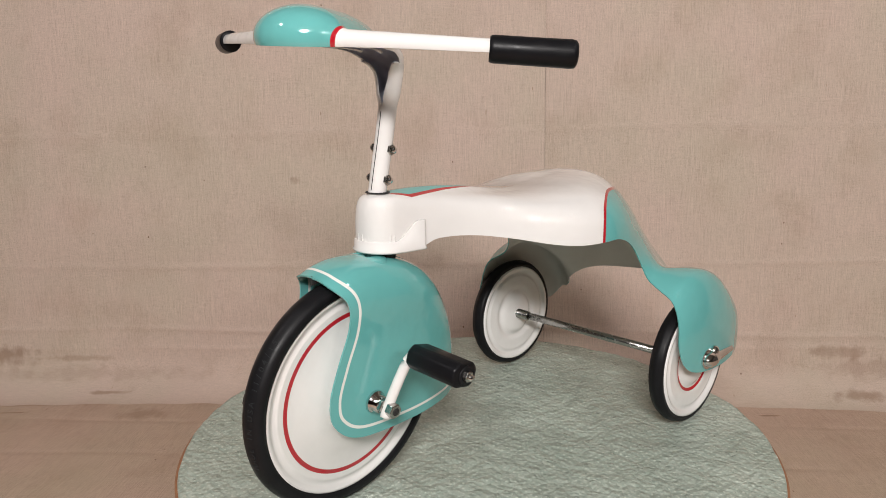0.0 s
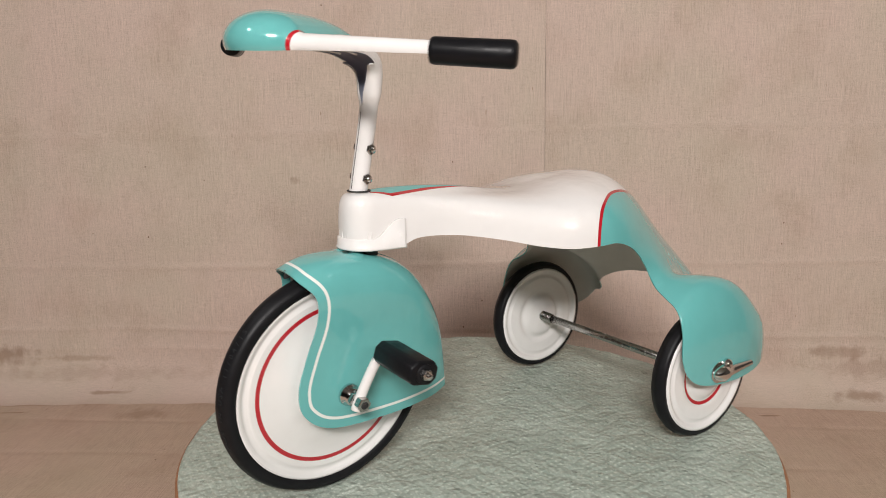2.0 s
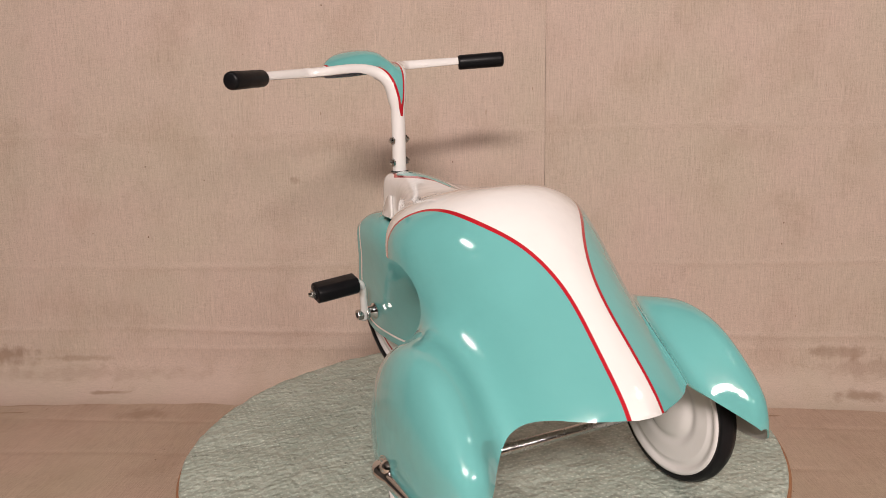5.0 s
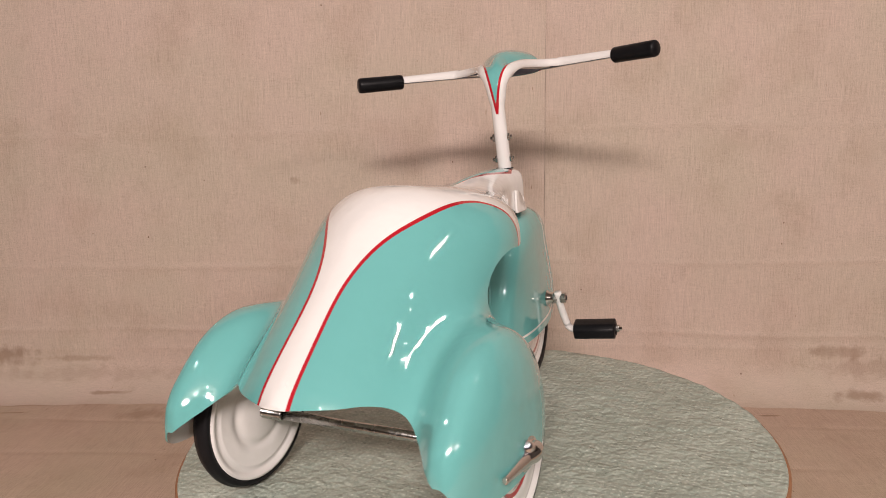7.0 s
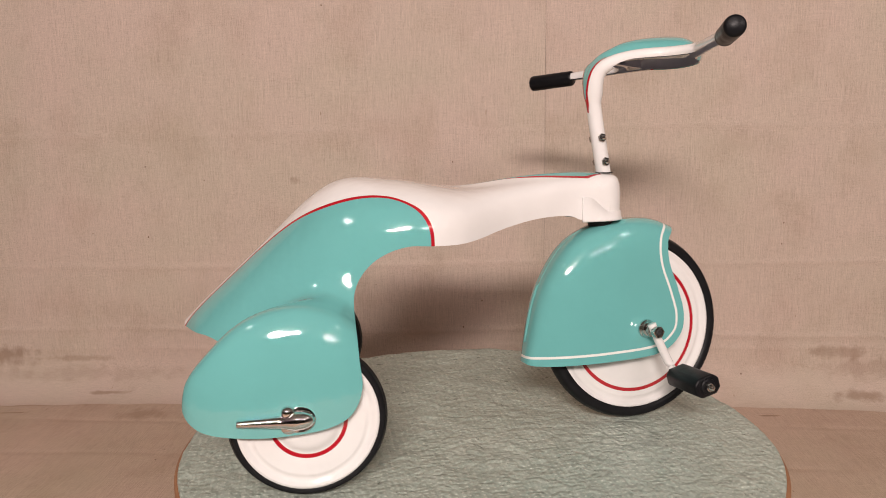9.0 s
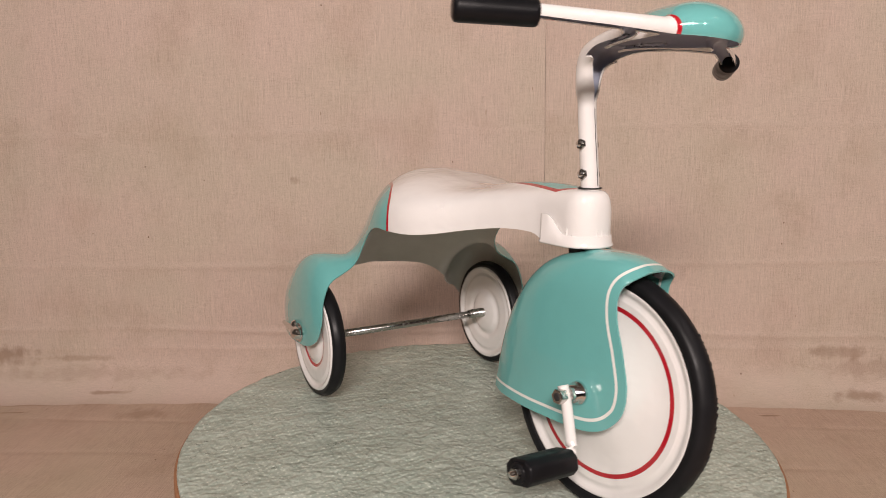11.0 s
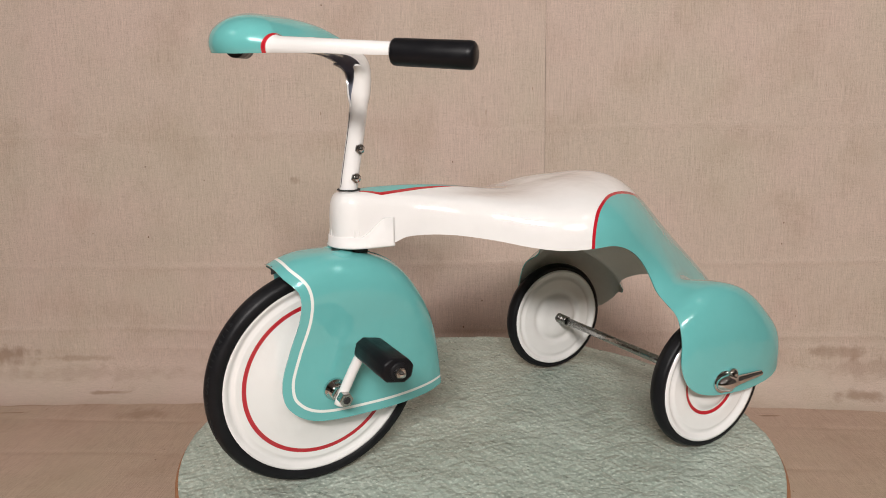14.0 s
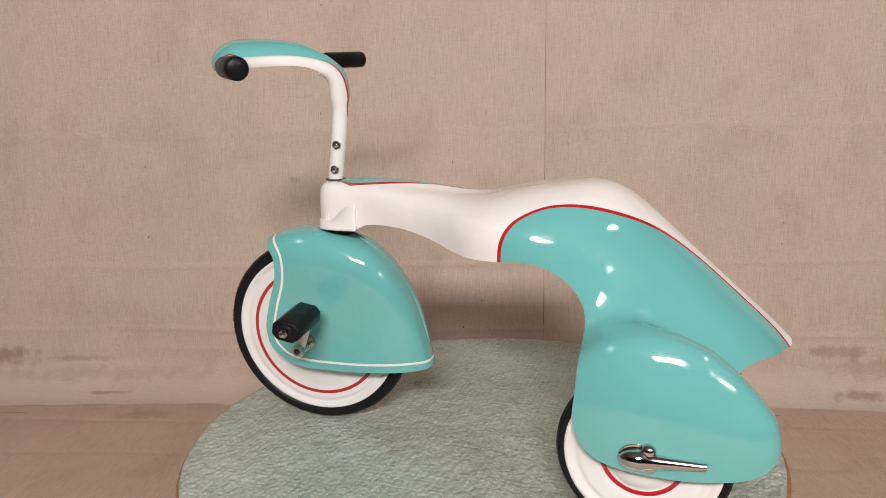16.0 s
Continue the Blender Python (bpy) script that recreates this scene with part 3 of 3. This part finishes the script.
def front_fender():
    v, tri = surface(front_fender_field, (-0.21, -0.06, -0.07), (0.09, 0.06, 0.19), 0.0036)
    v, tri = trim_away(v, tri, outside(FENDER_LOOP, v[:, 0], v[:, 2]))

    def pin(x, y, z):
        return np.where(x < -0.12, z + 0.0340, -outside(FENDER_LOOP, x, z) - 0.0135)
    ob = sheet("front_fender", front_fender_field, v, tri, 0.0022, [M_FENDER, M_FENDER], TRIKE, [("trim", lambda x, y, z: np.full(x.shape, 0.02)), ("edge", pin), ("wide", lambda x, y, z: np.full(x.shape, 0.0019))], FORK,
               "teal teardrop front fender with white pinstripe")
    bm = bmesh.new()
    prism(bm, [(0.052, 0.150), (0.0625, 0.148), (0.0625, 0.158), (0.052, 0.161)], -0.0016, 0.0016)
    part("slot", bm, M_DARK, ob, "dark notch at the fender's front lip", False)
    bm = bmesh.new()
    revolve(bm, [(0.156, 0.001), (0.156, 0.030), (0.1650, 0.028), (0.1695, 0.022), (0.1710, 0.014), (0.1710, 0.001)], 40, "Z")
    part("crown_boss", bm, M_TEAL, ob, "teal steering boss on top of the fender", at=pose(-0.022, 0, 0))
    bm = bmesh.new()
    revolve(bm, [(0.166, 0.001), (0.166, 0.016), (0.178, 0.016), (0.178, 0.001)], 32, "Z")
    part("steering_collar", bm, M_DARK, ob, "dark steering collar above the boss", at=pose(-0.051, 0, 0))
    # the two halves of the pressing meet in a low bead down the back
    bm = bmesh.new()
    tube(bm, [(x, 0, float(crown(x)) - 0.0004) for x in np.linspace(-0.052, -0.1825, 34)], 0.0027, 10, (1.0, 0.45))
    part("seam_bead", bm, M_TEAL, ob, "low seam bead down the back of the fender")
    return ob


front_fender()


def ring_layers(me, rings, side, trim=-0.02):
    r = np.array([math.hypot(v.co.x, v.co.z) for v in me.vertices])
    (c, w), = rings
    wide = np.full(len(r), w)
    if side:
        wide = np.where(np.array([v.co.y for v in me.vertices]) * side > 0, w, -0.02)
    for layer, values in (("trim", np.full(len(r), trim)), ("edge", r - c), ("wide", wide)):
        me.attributes.new(layer, "FLOAT", "POINT").data.foreach_set("value", values.astype(np.float32))


def wheel(name, radius, width, dish, ring, at, label, side=0, step=0.0):
    """A pressed disc wheel on its axle along y, with a solid tyre."""
    rim = radius * 0.875
    out = [(0.004, rim + 0.003), (0.0125, rim + 0.001), (0.0130, rim - 0.003), (0.0095, rim - 0.007), (0.0080, rim - 0.012), (0.0105, rim - 0.015), (0.0105, rim - 0.018)]
    steps = 26
    for k in range(1, steps + 1):
        r = (rim - 0.018) * (1 - k / steps) + 0.004 * (k / steps)
        q = r / (rim - 0.018)
        out.append((0.0105 + dish * (0.5 + 0.5 * math.cos(math.pi * min(q / 0.93, 1))) - step * math.exp(-((q - 0.62) / 0.10) ** 2), r))
    prof = out + [(-a, r) for a, r in reversed(out)]
    bm = bmesh.new()
    revolve(bm, prof, 128)
    body_ = part(name, bm, M_WHEEL, TRIKE, label, at=at)
    ring_layers(body_.data, ring, side)
    bm = bmesh.new()
    h, inner = width / 2, rim + 0.0015
    prof = [(-h * 0.55, inner - 0.004), (-h * 0.92, inner), (-h, inner + (radius - inner) * 0.35), (-h * 0.94, inner + (radius - inner) * 0.66), (-h * 0.62, radius - 0.0028), (-h * 0.3, radius - 0.0004), (0, radius)]
    prof = prof + [(-a, r) for a, r in reversed(prof[:-1])]
    revolve(bm, prof, 128)
    part("tyre", bm, M_TYRE, body_, "black solid rubber tyre")
    return body_


front = wheel("front_wheel", FRONT_R, 0.031, 0.020, [(0.1050, 0.0028)], FORK, "white pressed disc front wheel with thin red ring")


def lettering(text, first, step):
    """Small raised letters round the tread of the front tyre."""
    bm = bmesh.new()
    for k, letter in enumerate(text):
        if letter == " ":
            continue
        data = bpy.data.curves.new("letter", "FONT")
        data.body, data.size, data.extrude, data.align_x, data.align_y = letter, 0.0100, 0.0004, "CENTER", "CENTER"
        ob = bpy.data.objects.new("letter", data)
        scene.collection.objects.link(ob)
        bpy.context.view_layer.update()
        me = bpy.data.meshes.new_from_object(ob.evaluated_get(bpy.context.evaluated_depsgraph_get()))
        a = radians(first + step * k)
        out, on = Vector((math.cos(a), 0.30, math.sin(a))).normalized(), Vector((-math.sin(a), 0, math.cos(a)))
        up = out.cross(on)
        m = Matrix((on, up, out)).transposed().to_4x4()
        m.translation = Vector((math.cos(a) * (FRONT_R - 0.0012), 0.0068, math.sin(a) * (FRONT_R - 0.0012)))
        me.transform(m)
        bm.from_mesh(me)
        bpy.data.objects.remove(ob)
        bpy.data.curves.remove(data)
        bpy.data.meshes.remove(me)
    part("lettering", bm, M_TEXT, front, "moulded maker's lettering on the tyre", False)


lettering("MADE IN USA 11/04/15", -20, 3.1)
wheel("rear_wheel", REAR_R, 0.0225, 0.006, [(0.0465, 0.0025)], pose(-0.019, 0.178, REAR_R), "white pressed disc rear wheel with thin red ring", 1, 0.0035)
wheel("rear_wheel", REAR_R, 0.0225, 0.006, [(0.0465, 0.0025)], pose(-0.010, -0.183, REAR_R), "white pressed disc rear wheel with thin red ring", -1, 0.0035)


def rear_axle():
    bm = bmesh.new()
    ends = Vector((-0.010, -0.204, REAR_R)), Vector((-0.018, 0.196, REAR_R))
    tube(bm, ends, 0.0066, 24)
    ob = part("rear_axle", bm, M_STEEL, TRIKE, "bare steel rear axle rod")
    for u, s in ((0.085, 1), (0.905, -1)):
        foot_ = ends[0].lerp(ends[1], u)
        bm = bmesh.new()
        revolve(bm, [(-s * 0.012, 0.0067), (-s * 0.012, 0.0112), (-s * 0.006, 0.0112), (-s * 0.005, 0.0088), (s * 0.028, 0.0084), (s * 0.030, 0.0067)], 28)
        part("hub_bush", bm, M_STEEL, ob, "steel bush on the axle beside the wheel", at=Matrix.Translation(foot_))


rear_axle()


def ornament(side):
    """Chrome bullet-and-tail ornament on the outside of a rear fender."""
    def field(x, y, z):
        def blob(cx, cy, cz, rx, ry, rz, flat=2.0):
            return ((np.abs((x - cx) / rx) ** flat + np.abs((y - cy) / ry) ** flat + np.abs((z - cz) / rz) ** flat + 1e-9) ** (1 / flat) - 1) * min(rx, ry, rz)
        t = np.clip((0.0 - x) / 0.072, 0, 1)
        tail = np.maximum(np.hypot((y - 0.004) * 1.1, z + 0.001) - (0.0104 - 0.0062 * t ** 0.8), np.maximum(-0.0745 - x, x + 0.004))
        bullet = smooth_min(blob(0.0, 0.004, 0.0, 0.0175, 0.0110, 0.0112), tail, 0.005)
        knob = blob(-0.014, 0.0035, 0.0105, 0.0085, 0.0075, 0.0080)
        ear = blob(-0.0135, 0.0, -0.0105, 0.0095, 0.0030, 0.0075)
        plate = np.maximum(np.hypot((x + 0.001) / 1.25, z) - 0.0160, np.abs(y) - 0.0016)
        a = smooth_min(bullet, knob, 0.0022)
        return smooth_min(smooth_min(a, ear, 0.0015), plate, 0.0012)

    def mirrored(x, y, z):
        return field(x, y * side, z)
    v, tri = surface(mirrored, (-0.085, -0.02, -0.025), (0.028, 0.02, 0.028), 0.0017)
    sheet("fender_ornament", mirrored, v, tri, 0.0008, [M_CHROME, M_CHROME], TRIKE, at=pose(-0.0135 if side > 0 else -0.0195, side * 0.2135, 0.1110, side * 4.0, 1.0, side * 2.0), label="chrome bullet ornament with knob and long tail")


ornament(1)
ornament(-1)


def cranks():
    bm = bmesh.new()
    tube(bm, [(0, -0.082, 0), (0, 0.082, 0)], 0.0062, 18)
    axle = part("crank_axle", bm, M_STEEL, TRIKE, "steel crank axle through the front wheel", at=FORK)
    for s in (-1, 1):
        bm = bmesh.new()
        revolve(bm, [(s * 0.030, 0.007), (s * 0.030, 0.0105), (s * 0.046, 0.0105), (s * 0.046, 0.007)], 28)
        part("bushing", bm, M_BRASS, axle, "copper-coloured axle bushing")
        bm = bmesh.new()
        revolve(bm, [(s * 0.0485, 0.0062), (s * 0.0485, 0.0150), (s * 0.052, 0.0140), (s * 0.055, 0.0105), (s * 0.062, 0.0105), (s * 0.062, 0.0062)], 28)
        part("axle_cup", bm, M_CHROME, axle)
        bm = nut(0.0105, s * 0.0605, s * 0.068)
        part("nut", bm, M_STEEL, axle, smooth=False)
        bm = nut(0.0095, s * 0.0745, s * 0.085)
        part("nut", bm, M_STEEL, axle, smooth=False)
        bm = bmesh.new()
        revolve(bm, [(s * 0.0835, 0.0005), (s * 0.0835, 0.0048), (s * 0.0856, 0.0048), (s * 0.0856, 0.0005)], 20)
        part("socket", bm, M_DARK, axle, "dark socket in the crank bolt")
        # arm and pedal
        d = Vector((-0.0275, 0, 0.0665)) * s
        way = d.normalized()
        bm = bmesh.new()
        pts = [way * -0.012 + Vector((0, s * 0.0715, 0)), way * 0.012 + Vector((0, s * 0.0715, 0)), way * 0.047 + Vector((0, s * 0.075, 0)), way * 0.064 + Vector((0, s * 0.0785, 0)),
               way * 0.0705 + Vector((0, s * 0.085, 0)), way * 0.0717 + Vector((0, s * 0.094, 0))]
        fine = []
        for k in range(len(pts) - 1):
            a, b, c, e = pts[max(k - 1, 0)], pts[k], pts[k + 1], pts[min(k + 2, len(pts) - 1)]
            for t in (0, 0.25, 0.5, 0.75):
                fine.append(0.5 * (2 * b + (c - a) * t + (2 * a - 5 * b + 4 * c - e) * t * t + (3 * b - a - 3 * c + e) * t ** 3))
        fine.append(pts[-1])
        tube(bm, fine, 0.0066, 16)
        part("crank_arm", bm, M_WHITE, TRIKE, "white painted bent crank arm", at=FORK)
        bm = bmesh.new()
        shape = []
        for q in range(8):
            x, z = [(0.0205, 0.0072), (0.0120, 0.0148), (-0.0120, 0.0148), (-0.0205, 0.0072), (-0.0205, -0.0072), (-0.0120, -0.0148), (0.0120, -0.0148), (0.0205, -0.0072)][q]
            shape.append((x, z))
        prism(bm, shape, s * 0.089, s * 0.163, 0.0035)
        pedal = part("pedal", bm, M_GRIP, TRIKE, "black rubber block pedal", at=FORK @ pose(d.x, 0, d.z, 0, -12 if s > 0 else -14, 0))
        bm = bmesh.new()
        revolve(bm, [(s * 0.1625, 0.003), (s * 0.1625, 0.0118), (s * 0.1645, 0.0112), (s * 0.1645, 0.003)], 28)
        part("pedal_cap", bm, M_TYRE, pedal)
        bm = nut(0.0068, s * 0.164, s * 0.170)
        part("pedal_nut", bm, M_STEEL, pedal, smooth=False)
        bm = bmesh.new()
        tube(bm, [(0, s * 0.16, 0), (0, s * 0.1745, 0)], 0.0036, 14)
        part("pedal_pin", bm, M_CHROME, pedal)


cranks()

# handlebar: its own frame at the foot of the stem
BAR = pose(0.4560, 0.001, 0.3835, 0, 0, 11.0) @ pose(0, 0, 0, -3.4)
stem_x = spline([0.0, 0.03, 0.075, 0.115, 0.148, 0.172, 0.21, 0.26, 0.30], [-0.0005, -0.0050, -0.0118, -0.0165, -0.0165, -0.0075, 0.025, 0.078, 0.12])
stem_z = spline([0.0, 0.03, 0.075, 0.115, 0.148, 0.172, 0.21, 0.26, 0.30], [-0.004, 0.028, 0.072, 0.111, 0.1435, 0.1640, 0.1785, 0.180, 0.179])
STEM = [(float(stem_x(q)), float(stem_z(q))) for q in np.linspace(0, 0.27, 46)]
wing_x, wing_y, wing_z = (spline([0, 1, 2, 3, 4, 5], c) for c in ([-0.016, -0.015, 0.000, 0.040, 0.080, 0.1005], [0.002, 0.0095, 0.0210, 0.037, 0.062, 0.098], [0.126, 0.149, 0.166, 0.1755, 0.1765, 0.176]))
WING = [(float(wing_x(q)), float(wing_y(q)), float(wing_z(q))) for q in np.linspace(0, 5, 26)]
bar_top = spline([-0.025, -0.009, 0.025, 0.08, 0.2], [0.13, 0.157, 0.1785, 0.180, 0.180])


def segment(x, y, z, a, b, ra, rb):
    a, b = np.array(a), np.array(b)
    d = b - a
    t = np.clip(((x - a[0]) * d[0] + (y - a[1]) * d[1] + (z - a[2]) * d[2]) / (d @ d), 0, 1)
    return np.sqrt((x - a[0] - t * d[0]) ** 2 + (y - a[1] - t * d[1]) ** 2 + (z - a[2] - t * d[2]) ** 2) - (ra + (rb - ra) * t)


def bar_field(x, y, z):
    ay = np.abs(y)
    stem = np.full(x.shape, 1e3)
    for (x0, z0), (x1, z1) in zip(STEM, STEM[1:]):
        stem = np.minimum(stem, segment(x, y, z, (x0, 0, z0), (x1, 0, z1), 0.0116, 0.0116))
    wing = np.full(x.shape, 1e3)
    for k, (p0, p1) in enumerate(zip(WING, WING[1:])):
        wing = np.minimum(wing, segment(x, ay, z, p0, p1, 0.0112 - 0.00009 * k, 0.0111 - 0.00009 * k))
    bar = segment(x, ay, z, (0.124, 0.048, 0.1765), (0.0605, 0.198, 0.1745), 0.0112, 0.0098)
    arm = smooth_min(wing, bar, 0.004)
    dome = (np.sqrt(((x - 0.122) / np.where(x > 0.122, 0.048, 0.115)) ** 2 + (y / (0.056 - 0.028 * np.clip((0.122 - x) / 0.1, 0, 1))) ** 2 + ((z - 0.178) / 0.0335) ** 2 + 1e-9) - 1) * 0.034
    a = smooth_min(stem, arm, 0.012)
    return smooth_min(a, dome, 0.006)


under = outline([(0.0, -0.005), (-0.05, -0.004), (-0.06, 0.10), (-0.06, 0.25), (0.10, 0.28), (0.25, 0.25), (0.25, 0.172), (0.10, 0.1710), (0.055, 0.1715), (0.020, 0.1690), (-0.003, 0.158), (-0.0125, 0.142), (-0.011, 0.124), (-0.0085, 0.110), (-0.004, 0.098), (0.004, 0.090), (0.026, 0.084), (0.026, 0.0)])
dome_half = spline([0.0, 0.05, 0.09, 0.14, 0.19, 0.235, 0.29], [0.0, 0.0085, 0.0165, 0.027, 0.040, 0.0535, 0.056])


def bar_split(x, y, z):
    q = (x + 0.0300) + (z - 0.0975)
    back = np.maximum(-0.0165 - x, z - bar_top(x) + 0.004 + np.maximum(x - 0.085, 0) * 3)
    return q, dome_half(np.maximum(q, 0)) - np.abs(y) + np.minimum(q, 0), back


def bar_trim(x, y, z):
    q, across, back = bar_split(x, y, z)
    return np.minimum(np.minimum(across, back), z - 0.08)


def bar_wide(x, y, z):
    q, across, back = bar_split(x, y, z)
    return np.where(q > 0, np.where(x > 0.110, 0.0019, np.where(x > 0.030, 0.0008, 0.0019)), -1.0) - np.where(back < across, 1.0, 0.0)


def handlebar():
    v, tri = surface(bar_field, (-0.04, -0.22, -0.012), (0.185, 0.22, 0.23), 0.0034)
    mouth = np.interp(v[:, 2], [0.104, 0.130, 0.148, 0.156, 0.160, 0.163], [0.0, 0.0062, 0.0110, 0.0180, 0.034, 0.30]) + 6 * np.maximum(v[:, 0] - 0.006, 0) - np.abs(v[:, 1])
    v, tri = trim_away(v, tri, np.maximum(np.minimum(outside(under, v[:, 0], v[:, 2]), mouth), np.abs(v[:, 1]) - 0.205))
    ob = sheet("handlebar", bar_field, v, tri, 0.002, [M_BODY, M_BLUE], TRIKE, [("trim", bar_trim), ("edge", bar_trim), ("wide", bar_wide)], BAR, "white pressed-steel handlebar with teal teardrop dome")
    for s in (-1, 1):
        a, b = Vector((0.0640, s * 0.192, 0.1746)), Vector((0.0175, s * 0.262, 0.1735))
        d = b - a
        bm = bmesh.new()
        pts = [a, a + d * 0.02, a + d * 0.05, a + d * 0.5, a + d * 0.93, a + d * 0.975, a + d]
        tube(bm, pts, [0.0118, 0.0130, 0.0134, 0.0135, 0.0138, 0.0130, 0.0100], 28)
        part("grip", bm, M_GRIP, ob, "black rubber handlebar grip")
    # the two halves of the pressing meet in a thin open joint down the front
    bm = bmesh.new()
    tube(bm, [(float(stem_x(q)) + 0.0112, 0, float(stem_z(q)) + 0.002) for q in np.linspace(0.008, 0.103, 14)], 0.00065, 8)
    part("stem_joint_line", bm, M_DARK, ob, "thin dark joint down the stem")
    for x, z in ((-0.0105, 0.056), (-0.0050, 0.0195)):
        for s in (-1, 1):
            bm = nut(0.0070, s * 0.0112, s * 0.0148)
            bolt = part("bolt", bm, M_STEEL, ob, smooth=False, at=pose(x, 0, z, 0, 17))
            bm = bmesh.new()
            tube(bm, [(0, s * 0.016, 0), (0, s * 0.0187, 0)], 0.0036, 14)
            part("bolt_end", bm, M_CHROME, bolt)


handlebar()


# ---------------------------------------------------------------- what turns
TURNS = [(0, 0.0), (1.0, 0.0), (1.4, -0.1), (1.6, -1.0), (2.0, -9.4), (2.5, -31.3), (3.0, -56.9), (3.2, -64.9), (4.2, -93.0), (5.0, -108.6), (5.3, -109.9), (5.5, -110.5), (6.0, -123.5), (6.5, -145.1), (7.0, -160.1), (7.5, -168.6),
         (8.0, -185.9), (8.5, -202.1), (8.7, -205.6), (9.7, -239.0), (10.8, -276.9), (11.0, -282.4), (11.5, -301.8), (12.0, -321.3), (12.5, -332.8), (13.0, -345.6), (13.5, -363.2), (14.0, -375.7), (14.5, -385.2), (15.0, -403.0), (15.5, -415.4), (16.0, -423.3)]


def motions():
    walk(TRIKE, [(t, pose(0, 0, 0, 0, 0, a) @ ON_TABLE) for t, a in TURNS])
    walk(TURNTABLE, [(t, pose(0, 0, 0, 0, 0, a) @ DISC_AT) for t, a in TURNS])


motions()
